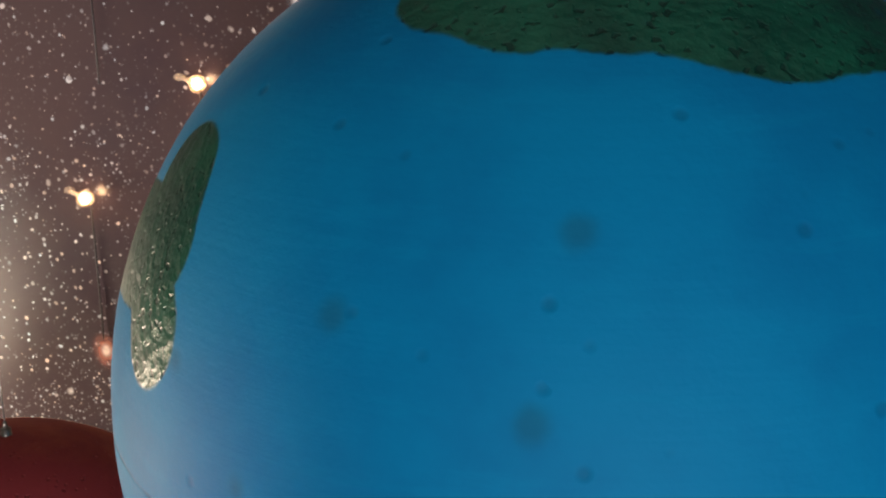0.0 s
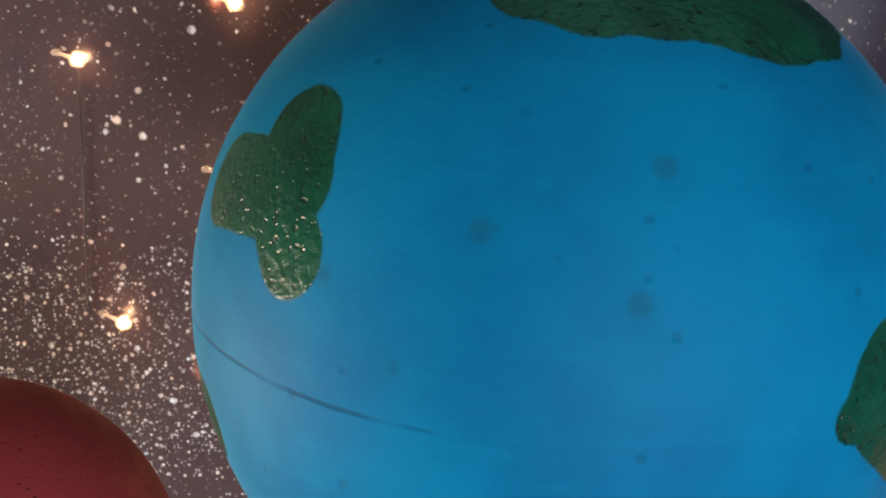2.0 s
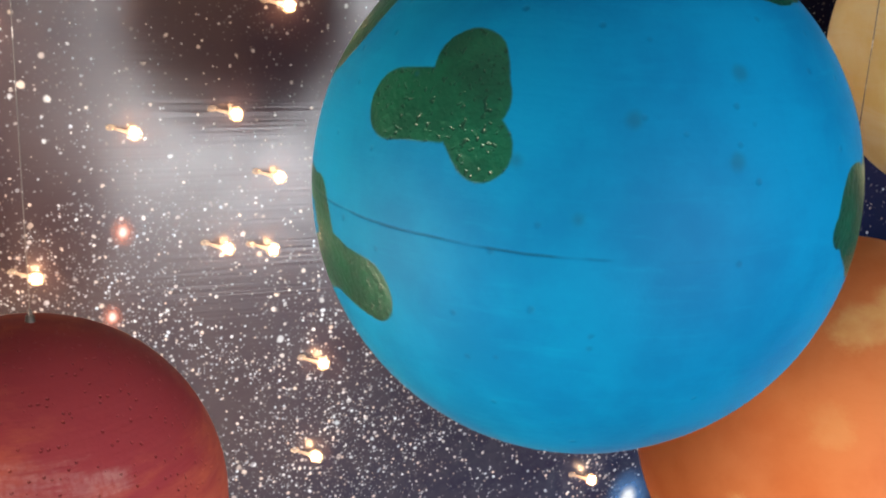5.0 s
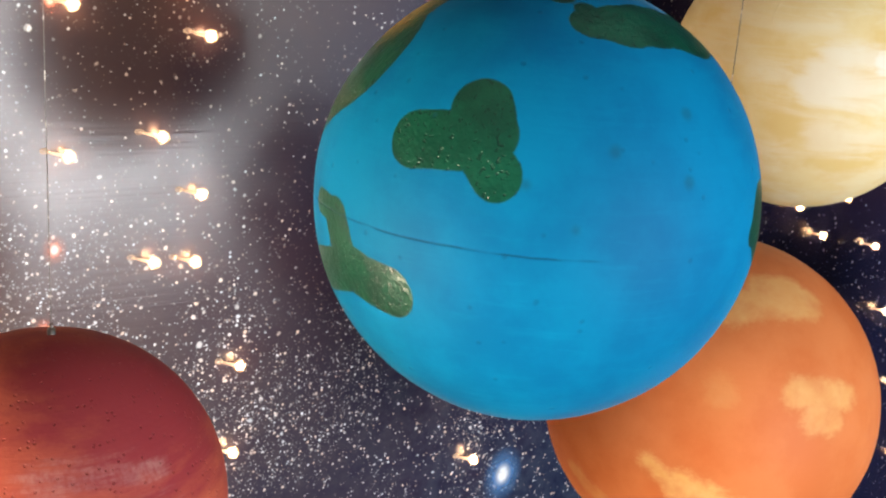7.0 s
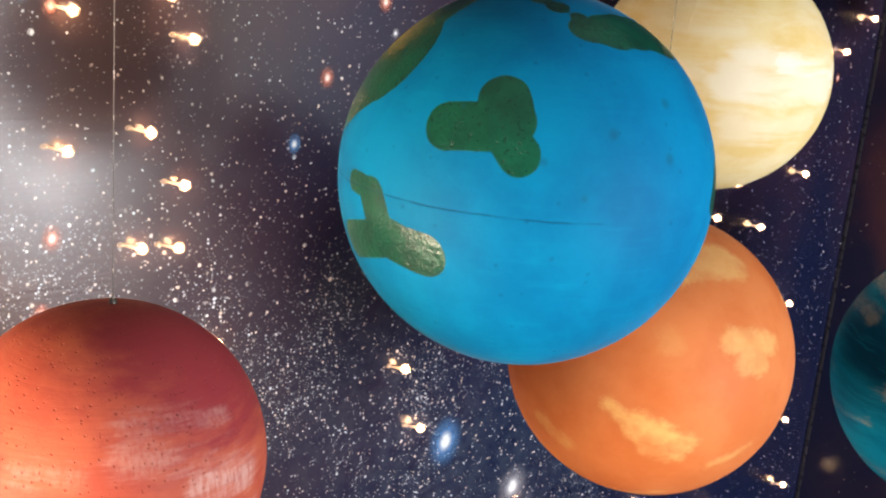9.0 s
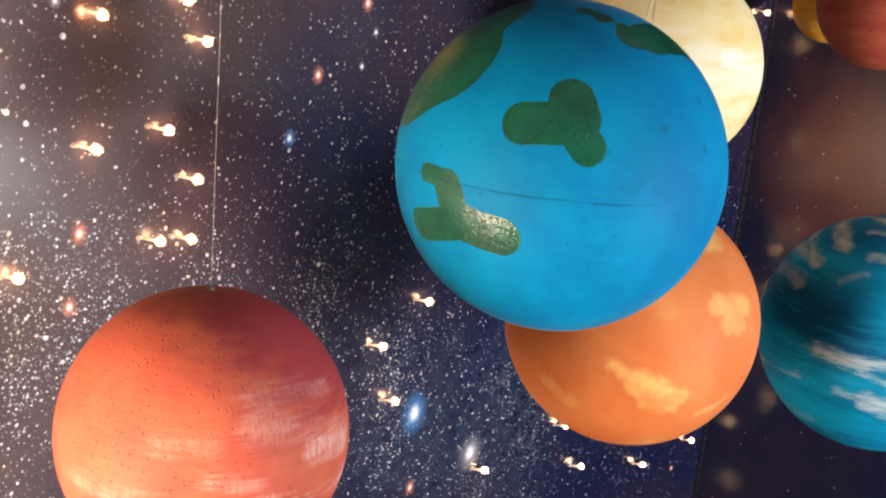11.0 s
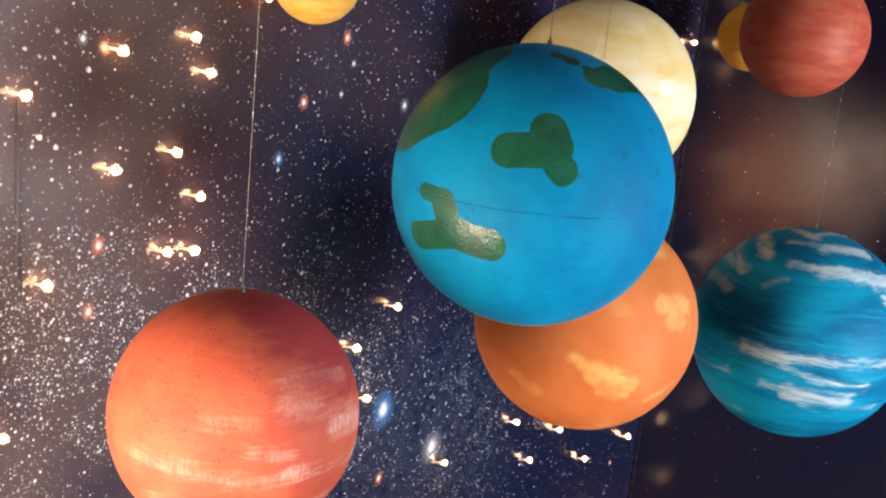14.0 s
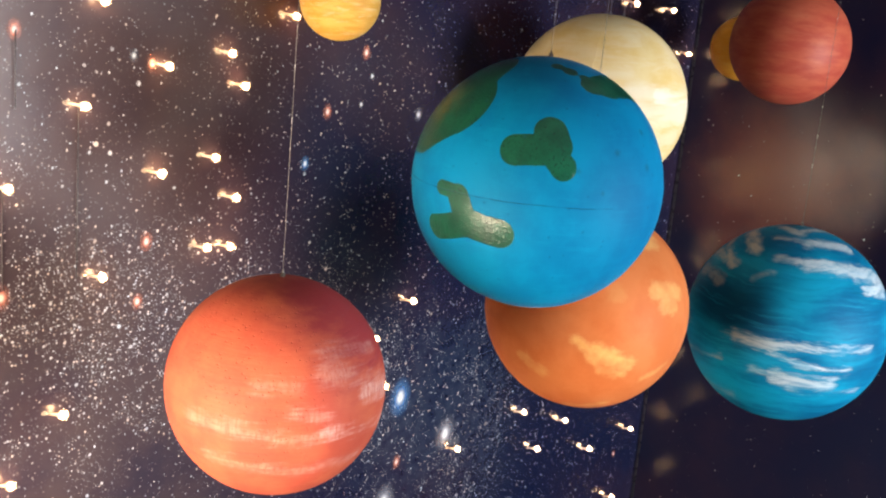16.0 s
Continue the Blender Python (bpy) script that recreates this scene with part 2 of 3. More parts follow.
def mars_material(radius):
    n = Nodes("red_orange_ball_paint")
    p = n.place()
    way = n.vec("NORMALIZE", p, (0, 0, 0))
    base = n.mix(n.span(n.noise(way, 2.2, 5, 0.6), 0.35, 0.65), (0.46, 0.082, 0.048), (0.52, 0.115, 0.060))
    streak = n.noise(n.stretch(way, 3.5, 3.5, 26), 1.0, 6, 0.7)
    drag = n.span(n.noise(n.stretch(way, 34, 34, 5), 1.0, 4, 0.7), 0.30, 0.62, 0.25, 1.0)
    fray = n.mul(n.math("SUBTRACT", streak, 0.5), 0.34)
    white = strokes(n, way, [
        ((-1.00, -0.02, -0.05), (-0.89, -0.45, -0.06), 0.046, 0.32), ((-0.89, -0.45, -0.06), (-0.68, -0.72, -0.10), 0.041, 0.32),
        ((-0.68, -0.72, -0.13), (-0.29, -0.95, -0.13), 0.023, 0.50), ((-0.30, -0.95, -0.09), (0.57, -0.80, -0.18), 0.058, 0.90),
        ((-0.91, -0.18, -0.37), (-0.69, -0.59, -0.42), 0.036, 0.32), ((-0.69, -0.59, -0.42), (-0.29, -0.84, -0.46), 0.036, 0.45),
        ((-0.29, -0.85, -0.45), (0.14, -0.89, -0.43), 0.030, 0.40), ((-0.27, -0.87, 0.41), (0.56, -0.82, 0.13), 0.091, 0.36),
        ((0.14, -0.97, 0.18), (0.53, -0.84, 0.11), 0.076, 0.70), ((-0.57, -0.81, 0.11), (-0.31, -0.95, 0.06), 0.023, 0.45),
        ((-0.77, -0.56, 0.30), (-0.51, -0.79, 0.34), 0.028, 0.30), ((-0.26, -0.78, 0.57), (0.36, -0.79, 0.49), 0.051, 0.30)], fray, 0.07)
    white = n.mul(white, drag)
    base = n.mix(n.mul(n.span(n.noise(n.stretch(way, 2, 2, 12), 1.0, 5, 0.6), 0.5, 0.75), 0.35), base, (0.36, 0.05, 0.04))
    # deeper red coat over the crown and one side, with shade painted in
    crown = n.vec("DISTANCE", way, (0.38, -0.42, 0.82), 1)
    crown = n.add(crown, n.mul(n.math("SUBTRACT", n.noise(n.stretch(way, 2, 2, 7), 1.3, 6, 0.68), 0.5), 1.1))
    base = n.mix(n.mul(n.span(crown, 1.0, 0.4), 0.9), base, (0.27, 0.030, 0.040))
    colour = n.mix(white, base, (0.68, 0.42, 0.36))
    normal, pit = foam_relief(n, p, 2.0, 0.6, 300, 0.4, 0.6)
    colour = n.mix(n.mul(pit, 0.3), colour, (0.28, 0.04, 0.03))
    return n.done(colour, 0.6, normal, Specular_IOR_Level=0.15)


def venus_material(radius):
    n = Nodes("orange_ball_paint_with_yellow_patches")
    p = n.place()
    way = n.vec("NORMALIZE", p, (0, 0, 0))
    wob = n.mul(n.math("SUBTRACT", n.noise(n.stretch(way, 1, 1, 1.6), 6, 6, 0.7), 0.5), 0.2)
    patch = strokes(n, way, [
        ((-0.90, -0.44, -0.05), (-0.79, -0.58, -0.17), 0.046, 0.90), ((-0.78, -0.60, -0.16), (-0.57, -0.78, -0.26), 0.101, 1.00),
        ((-0.71, -0.63, -0.32), (-0.54, -0.76, -0.36), 0.050, 0.90), ((-0.94, 0.07, -0.34), (-0.89, -0.11, -0.45), 0.064, 0.55),
        ((-0.47, -0.16, -0.87), (-0.36, -0.52, -0.78), 0.030, 0.80), ((-0.29, -0.85, -0.45), (-0.04, -0.95, -0.32), 0.028, 0.70),
        ((-0.66, -0.64, 0.40), (-0.65, -0.66, 0.39), 0.078, 0.25), ((-0.29, -0.87, 0.41), (0.03, -0.93, 0.36), 0.080, 0.75),
        ((-0.20, -0.94, 0.29), (-0.09, -0.96, 0.26), 0.080, 0.70), ((-0.42, -0.47, 0.78), (0.00, -0.60, 0.80), 0.110, 0.80),
        ((-0.20, -0.46, 0.86), (-0.04, -0.52, 0.85), 0.100, 0.80)], wob, 0.04)
    base = n.mix(n.span(n.noise(way, 2.4, 5, 0.6), 0.35, 0.65), (0.62, 0.165, 0.045), (0.68, 0.21, 0.065))
    pale = n.mix(n.noise(way, 14, 4, 0.6), (0.75, 0.36, 0.10), (0.84, 0.55, 0.22))
    strength = n.span(n.noise(way, 5, 4, 0.6), 0.25, 0.6, 0.3, 0.85)
    normal, pit = foam_relief(n, p, 0.3, 0.25)
    return n.done(n.mix(n.mul(patch, strength), base, pale), 0.55, normal, Specular_IOR_Level=0.15)


def yellow_material(radius):
    n = Nodes("pale_yellow_ball_paint")
    p = n.place()
    way = n.vec("NORMALIZE", p, (0, 0, 0))
    base = n.mix(n.span(n.noise(way, 2.0, 5, 0.6), 0.35, 0.65), (0.79, 0.58, 0.23), (0.84, 0.68, 0.35))
    swirl = n.span(n.noise(n.stretch(way, 1.6, 1.6, 7), 1.0, 6, 0.62, distortion=0.6), 0.42, 0.68)
    fray = n.mul(n.math("SUBTRACT", n.noise(n.stretch(way, 1.6, 1.6, 9), 1.0, 6, 0.62, distortion=0.6), 0.5), 0.3)
    white = strokes(n, way, [
        ((-0.64, -0.73, 0.23), (-0.35, -0.91, 0.20), 0.082, 0.60), ((-0.35, -0.92, 0.19), (0.34, -0.94, 0.10), 0.082, 0.90),
        ((-0.71, -0.70, 0.03), (0.20, -0.98, 0.01), 0.154, 0.60), ((-0.83, -0.40, 0.39), (-0.61, -0.68, 0.42), 0.051, 0.40),
        ((-0.62, -0.71, -0.33), (0.03, -0.97, -0.25), 0.103, 0.40), ((-0.90, -0.30, 0.10), (-0.66, -0.70, 0.10), 0.060, 0.50)], fray, 0.06)
    white = n.math("MAXIMUM", white, n.mul(swirl, 0.3))
    colour = n.mix(white, base, (0.92, 0.87, 0.73))
    # a run of thick paint from the top
    x, y, z = n.parts(way)[:3]
    run = n.add(n.mul(x, 0.39), n.mul(y, -0.92))
    run = n.math("ABSOLUTE", n.add(run, n.mul(n.math("SUBTRACT", n.noise(way, 5, 2, 0.5), 0.5), 0.05)))
    run = n.mul(n.mul(n.span(run, 0.014, 0.002), n.span(z, 0.38, 0.42)), n.math("LESS_THAN", x, 0.0))
    normal, pit = foam_relief(n, p, 0.3, 0.5)
    normal = n.bump(run, 0.3, 0.0015, normal)
    return n.done(colour, 0.55, normal, Specular_IOR_Level=0.12)


def neptune_material(radius):
    n = Nodes("blue_ball_paint_with_white_streaks")
    p = n.place()
    way = n.vec("NORMALIZE", p, (0, 0, 0))
    warp = n.vec("SUBTRACT", n.noise(way, 2.2, 3, 0.5, 1), (0.5, 0.5, 0.5))
    bent = n.vec("ADD", way, n.vec("MULTIPLY", warp, (0.3, 0.3, 0.12)))
    base = n.mix(n.span(n.noise(n.stretch(bent, 0.8, 0.8, 2.6), 1.2, 5, 0.55), 0.36, 0.66), (0.0, 0.13, 0.29), (0.002, 0.30, 0.52))
    # dark bands on the left, with that side's shade put into their colour
    deep = strokes(n, way, [((-0.80, 0.45, 0.30), (-0.93, 0.05, 0.30), 0.26, 0.85), ((-0.93, 0.1, -0.14), (-0.8, 0.5, -0.1), 0.09, 0.6)],
                   n.mul(n.math("SUBTRACT", n.noise(n.stretch(bent, 1, 1, 6), 1.5, 5, 0.6), 0.5), 0.4), 0.2)
    base = n.mix(deep, base, (0.0, 0.055, 0.13))
    brush = n.noise(n.stretch(bent, 1.6, 1.6, 22), 1.0, 7, 0.68)
    base = n.mix(n.mul(n.span(brush, 0.5, 0.72), 0.5), base, (0.01, 0.36, 0.58))
    base = n.mix(n.mul(n.span(brush, 0.48, 0.3), 0.45), base, (0.0, 0.08, 0.19))
    fray = n.mul(n.math("SUBTRACT", n.noise(n.stretch(bent, 2.4, 2.4, 18), 1.3, 7, 0.70), 0.5), 0.26)
    swirl = n.mul(n.math("SUBTRACT", n.noise(n.stretch(bent, 1, 1, 2.2), 4.5, 7, 0.66, distortion=0.8), 0.5), 0.17)
    upper = strokes(n, way, [
        ((0.04, 0.36, 0.93), (-0.23, -0.06, 0.97), 0.05, 0.9), ((-0.21, -0.05, 0.98), (0.24, -0.20, 0.95), 0.035, 0.9),
        ((-0.22, 0.42, 0.88), (-0.58, 0.21, 0.79), 0.066, 0.85), ((-0.16, 0.44, 0.88), (0.06, 0.31, 0.95), 0.036, 0.85),
        ((-0.31, 0.71, 0.63), (-0.68, 0.37, 0.63), 0.05, 0.7), ((-0.10, 0.64, 0.77), (-0.63, 0.43, 0.64), 0.05, 0.75),
        ((-0.42, 0.78, 0.47), (-0.76, 0.45, 0.46), 0.055, 0.35), ((-0.39, 0.10, 0.91), (-0.33, -0.21, 0.92), 0.033, 0.7),
        ((-0.81, 0.11, 0.57), (-0.75, -0.06, 0.65), 0.019, 0.5)], swirl, 0.035)
    right = strokes(n, way, [
        ((-0.35, -0.21, 0.91), (-0.01, -0.48, 0.88), 0.068, 0.8), ((-0.63, -0.04, 0.77), (-0.57, -0.32, 0.75), 0.036, 0.8),
        ((-0.57, -0.32, 0.75), (-0.25, -0.66, 0.71), 0.071, 0.8), ((-0.24, -0.66, 0.71), (0.21, -0.80, 0.56), 0.098, 0.8),
        ((-0.25, -0.79, 0.56), (0.11, -0.86, 0.51), 0.049, 0.9)], n.mul(n.add(fray, swirl), 0.75), 0.035)
    bands = strokes(n, way, [
        ((-0.64, 0.76, -0.04), (-0.99, 0.12, 0.01), 0.027, 0.45), ((-0.99, 0.12, 0.01), (-0.97, -0.25, 0.01), 0.06, 0.8),
        ((-0.97, -0.25, 0.03), (-0.78, -0.62, 0.02), 0.038, 0.8), ((-0.78, -0.62, 0.04), (-0.32, -0.95, 0.04), 0.036, 0.75),
        ((-0.98, -0.21, -0.05), (-0.81, -0.56, -0.14), 0.027, 0.75), ((-0.81, -0.56, -0.14), (-0.52, -0.84, -0.18), 0.027, 0.9),
        ((-0.96, -0.07, -0.28), (-0.86, -0.41, -0.30), 0.038, 0.5), ((-0.91, -0.28, -0.30), (-0.61, -0.72, -0.32), 0.082, 0.75),
        ((-0.82, -0.41, -0.39), (-0.27, -0.87, -0.42), 0.041, 0.65), ((-0.57, 0.76, -0.33), (-0.93, 0.27, -0.26), 0.027, 0.5),
        ((-0.48, 0.62, -0.63), (-0.74, 0.15, -0.66), 0.033, 0.35)], n.add(fray, 0.012), 0.04)
    white = n.math("MAXIMUM", n.math("MAXIMUM", upper, right), bands)
    white = n.mul(white, n.span(n.noise(n.stretch(bent, 5, 5, 30), 1.0, 5, 0.7), 0.28, 0.6, 0.3, 0.9))
    cream = n.span(n.parts(way)[1], -0.3, 0.3)
    colour = n.mix(white, base, n.mix(cream, (0.66, 0.76, 0.80), (0.62, 0.52, 0.42)))
    normal, pit = foam_relief(n, p, 0.3, 0.5)
    return n.done(colour, 0.55, normal, Specular_IOR_Level=0.12)


def banded_material(name, low, high, pale, amount):
    n = Nodes(name)
    p = n.place()
    way = n.vec("NORMALIZE", p, (0, 0, 0))
    base = n.mix(n.span(n.noise(n.stretch(way, 1.5, 1.5, 6), 1.0, 6, 0.6), 0.35, 0.65), low, high)
    swirl = n.span(n.noise(n.stretch(way, 2.2, 2.2, 11), 1.0, 6, 0.66, distortion=0.4), 0.50, 0.70)
    normal, pit = foam_relief(n, p, 0.3, 0.5)
    return n.done(n.mix(n.mul(swirl, amount), base, pale), 0.5, normal, Specular_IOR_Level=0.3)


def thread_material():
    n = Nodes("clear_nylon_thread")
    p = n.place()
    # glints along the nylon are painted as pale dashes in its colour
    glint = n.span(n.noise(n.stretch(p, 0, 0, 110), 1.0, 3, 0.6), 0.54, 0.64)
    return n.done(n.mix(glint, (0.16, 0.145, 0.14), (0.9, 0.84, 0.78)), 0.25, None, Specular_IOR_Level=0.8)


def glow_material(name, colour, strength):
    n = Nodes(name)
    n.put(n.bsdf.inputs["Emission Color"], colour)
    n.put(n.bsdf.inputs["Emission Strength"], strength)
    return n.done(colour, 0.3)


def glow_shell_material(name, colour, glow, alpha):
    """Thin see-through surface that glows faintly, to draw a soft halo of light."""
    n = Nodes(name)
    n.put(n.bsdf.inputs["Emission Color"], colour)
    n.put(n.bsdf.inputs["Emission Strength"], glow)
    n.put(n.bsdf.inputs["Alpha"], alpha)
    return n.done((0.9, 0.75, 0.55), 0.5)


def stem_material():
    """Clear plastic stem: its warm tail of light is put in as emission, brightest near the bulb."""
    n = Nodes("clear_stem_tail_glow")
    along = n.parts(n.place())[1]
    n.put(n.bsdf.inputs["Emission Color"], (1.0, 0.60, 0.36))
    n.put(n.bsdf.inputs["Emission Strength"], n.span(along, -0.011, -0.001, 0.9, 0.2))
    n.put(n.bsdf.inputs["Alpha"], n.span(along, -0.011, 0.0, 0.5, 0.22))
    return n.done((0.8, 0.6, 0.45), 0.3)


def print_material(name, core, halo):
    """A soft printed star: opaque in the middle, fading to nothing at its rim."""
    n = Nodes(name)
    p = n.stretch(n.place(), 1.0, 0.0, 1.0)
    r = n.vec("LENGTH", p, (0, 0, 0), 1)
    alpha = n.math("MAXIMUM", n.span(r, 0.45, 0.15), n.mul(n.span(r, 1.0, 0.2), 0.75))
    alpha = n.mul(alpha, n.span(n.noise(n.place(), 3, 4, 0.7), 0.2, 0.6, 0.5, 1.0))
    n.put(n.bsdf.inputs["Alpha"], alpha)
    return n.done(n.mix(n.span(r, 0.42, 0.1), halo, core), 0.25)


MURAL = mural_material()
PLASTER = plain_material("brown_wall_paint", (0.062, 0.038, 0.029), 0.8)
CEILING_PAINT = plain_material("grey_ceiling_paint", (0.30, 0.295, 0.285), 0.8)
FLOORING = plain_material("dark_floor_covering", (0.09, 0.075, 0.065), 0.5)
WINDOW_PAINT = plain_material("white_window_paint", (0.75, 0.74, 0.72), 0.4)
THREAD = thread_material()
HOOK = plain_material("small_wire_hook", (0.25, 0.22, 0.2), 0.35, Metallic=1.0)
BULB = glow_material("warm_led_glow", (1.0, 0.62, 0.34), 110.0)
HALO_INNER = glow_shell_material("inner_halo_glow", (1.0, 0.66, 0.36), 1.3, 0.30)
HALO_OUTER = glow_shell_material("outer_halo_glow", (1.0, 0.55, 0.28), 0.8, 0.16)
TAIL_GLOW = glow_shell_material("tail_end_glow", (1.0, 0.64, 0.48), 0.35, 0.24)
STALK = stem_material()
CABLE = plain_material("thin_lamp_cable", (0.05, 0.045, 0.05), 0.4)
TRIM = plain_material("dark_corner_trim", (0.02, 0.02, 0.028), 0.3)
BLUE_PRINT = print_material("blue_printed_star", (0.85, 0.93, 1.0), (0.10, 0.25, 0.55))
RED_PRINT = print_material("red_printed_star", (1.0, 0.84, 0.76), (0.60, 0.22, 0.16))
PALE_PRINT = print_material("pale_printed_star", (0.92, 0.94, 1.0), (0.30, 0.30, 0.36))


# ---- building helpers ----
def part(name, bm, material, parent=None, label="", smooth=True):
    mesh = bpy.data.meshes.new(name)
    bm.normal_update()
    bm.to_mesh(mesh)
    bm.free()
    mesh.materials.append(material)
    for f in mesh.polygons:
        f.use_smooth = smooth
    ob = new(name, mesh)
    ob.parent = parent
    if label:
        ob["label"] = label
    return ob


def box(bm, x0, x1, y0, y1, z0, z1):
    made = bmesh.ops.create_cube(bm, size=1, matrix=Matrix.LocRotScale(((x0 + x1) / 2, (y0 + y1) / 2, (z0 + z1) / 2), None, (abs(x1 - x0), abs(y1 - y0), abs(z1 - z0))))
    return made["verts"]


def tube(bm, a, b, r0, r1=None, seg=10):
    a, b = Vector(a), Vector(b)
    turn = (b - a).to_track_quat("Z", "Y").to_matrix().to_4x4()
    bmesh.ops.create_cone(bm, cap_ends=True, segments=seg, radius1=r0, radius2=r0 if r1 is None else r1, depth=(b - a).length, matrix=Matrix.Translation((a + b) / 2) @ turn)


def setting(name, boxes, material, label, bevel=0.0):
    bm = bmesh.new()
    for b in boxes:
        box(bm, *b)
    if bevel:
        bmesh.ops.bevel(bm, geom=bm.edges[:], offset=bevel, segments=2, affect="EDGES")
    return tagged(part(name, bm, material, None, "", False), label, "structure", kind="structure")


# ---- the room ----
setting("wall_front", [(ROOM_LEFT - 0.12, WALL_X + 0.12, WALL_Y, WALL_Y + 0.12, 0, ROOM_TOP)], MURAL, "glossy printed mural wall of stars and dark space")
setting("wall_right", [(WALL_X, WALL_X + 0.12, ROOM_BACK, WALL_Y, 0, ROOM_TOP)], MURAL, "glossy dark space mural on the adjoining wall")
W0, W1, S0, S1 = 0.05, 1.10, 0.45, 1.75
setting("wall_back", [(ROOM_LEFT - 0.12, W0, ROOM_BACK - 0.12, ROOM_BACK, 0, ROOM_TOP), (W1, WALL_X + 0.12, ROOM_BACK - 0.12, ROOM_BACK, 0, ROOM_TOP),
                      (W0, W1, ROOM_BACK - 0.12, ROOM_BACK, 0, S0), (W0, W1, ROOM_BACK - 0.12, ROOM_BACK, S1, ROOM_TOP)], PLASTER, "plain brown painted wall with a window opening")
setting("wall_left", [(ROOM_LEFT - 0.12, ROOM_LEFT, ROOM_BACK, WALL_Y, 0, ROOM_TOP)], PLASTER, "plain brown painted wall")
setting("floor", [(ROOM_LEFT - 0.12, WALL_X + 0.12, ROOM_BACK - 0.12, WALL_Y + 0.12, -0.1, 0)], FLOORING, "dark plain floor covering")
setting("ceiling", [(ROOM_LEFT - 0.12, WALL_X + 0.12, ROOM_BACK - 0.12, WALL_Y + 0.12, ROOM_TOP, ROOM_TOP + 0.1)], CEILING_PAINT, "grey painted ceiling")
setting("trim", [(WALL_X - 0.006, WALL_X - 0.001, WALL_Y - 0.006, WALL_Y - 0.001, 0, ROOM_TOP)], TRIM, "narrow dark strip in the mural corner", 0.001)


# ---- planets ----
def ball_mesh(radius, lumps, seed):
    bm = bmesh.new()
    bmesh.ops.create_uvsphere(bm, u_segments=112, v_segments=72, radius=radius)
    for v in bm.verts:
        d = noise.noise(v.co * (3.0 / radius) * 0.5 + Vector((seed, 0, 0))) + 0.35 * noise.noise(v.co * (9.0 / radius) * 0.5 + Vector((0, seed, 0)))
        v.co *= 1 + lumps * d
    return bm


def planet(centre, radius, material, label, threads, seed, lumps=0.004):
    """A painted foam ball that hangs on threads with a small wire hook each. threads: x, y offsets on its top."""
    root = tagged(new("planet_ball"), label, "planet model", "hanging planet balls")
    root.location = centre
    part("ball", ball_mesh(radius, lumps, seed), material, root)
    for dx, dy in threads:
        top = math.sqrt(radius ** 2 - dx ** 2 - dy ** 2)
        bm = bmesh.new()
        tube(bm, (dx, dy, top - 0.004), (dx, dy, top + 0.003), 0.0028, 0.0022, 12)
        tube(bm, (dx, dy, top + 0.003), (dx, dy, top + 0.006), 0.0012, 0.0008, 8)
        part("hook", bm, HOOK, root, "small wire hook")
        bm = bmesh.new()
        tube(bm, (dx, dy, top), (dx, dy, ROOM_TOP - centre[2]), 0.0003, None, 6)
        part("thread", bm, THREAD, root, "thin clear hanging thread")
    return root


planet((0.0217, 0.3111, 1.3911), 0.125, earth_material(0.125), "bright blue painted foam ball with green land patches, hanging", [(0.0, 0.0)], 1.3)
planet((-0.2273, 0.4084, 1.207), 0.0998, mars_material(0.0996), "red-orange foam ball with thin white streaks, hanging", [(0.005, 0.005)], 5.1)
planet((0.2514, 0.3656, 1.2085), 0.124, venus_material(0.1233), "orange foam ball with pale yellow cloud patches, hanging", [(0.0, 0.02)], 7.7)
planet((0.5064, 0.5287, 1.4317), 0.1266, yellow_material(0.1282), "pale yellow foam ball with creamy bands, hanging", [(-0.013, -0.0096), (0.011, -0.018)], 2.9)
planet((0.7292, 0.28, 1.1219), 0.1504, neptune_material(0.1486), "deep blue foam ball with swirling white streaks, hanging", [(0.0235, 0.008)], 9.4)
planet((0.9069, 0.4115, 1.5333), 0.0969, banded_material("red_ball_paint", (0.43, 0.065, 0.040), (0.54, 0.12, 0.062), (0.7, 0.3, 0.16), 0.14), "red foam ball with faint pale bands, hanging", [(0.02, 0.0)], 3.3)
planet((1.0466, 0.5506, 1.5160), 0.0582, banded_material("orange_ball_paint", (0.9, 0.38, 0.02), (0.95, 0.46, 0.05), (0.9, 0.6, 0.2), 0.3), "small orange foam ball hanging near the mural corner", [(0.0, 0.0)], 4.2)
planet((0.0639, 0.6361, 1.5475), 0.0475, banded_material("yellow_ball_paint", (0.70, 0.36, 0.05), (0.80, 0.50, 0.12), (0.88, 0.80, 0.60), 0.35), "small yellow foam ball hanging close to the mural", [(-0.02, 0.0)], 6.0)


# ---- the glowing sun lamp beside the planets ----
SUN_GLOW = glow_material("warm_globe_glow", (1.0, 0.81, 0.60), 44.0)
lamp_root = tagged(new("globe_lamp"), "glowing warm white globe lamp hanging near the mural", "lamp")
lamp_root.location = (-0.86, 0.36, 1.1)
bm = bmesh.new()
bmesh.ops.create_uvsphere(bm, u_segments=32, v_segments=20, radius=0.18)
part("globe", bm, SUN_GLOW, lamp_root, "glowing warm white globe")
bm = bmesh.new()
tube(bm, (0, 0, 0.176), (0, 0, 0.19), 0.02, 0.016, 16)
part("socket", bm, TRIM, lamp_root, "dark lamp socket")
bm = bmesh.new()
tube(bm, (0, 0, 0.19), (0, 0, ROOM_TOP - 1.1), 0.003, None, 8)
part("cord", bm, CABLE, lamp_root, "dark lamp cord")


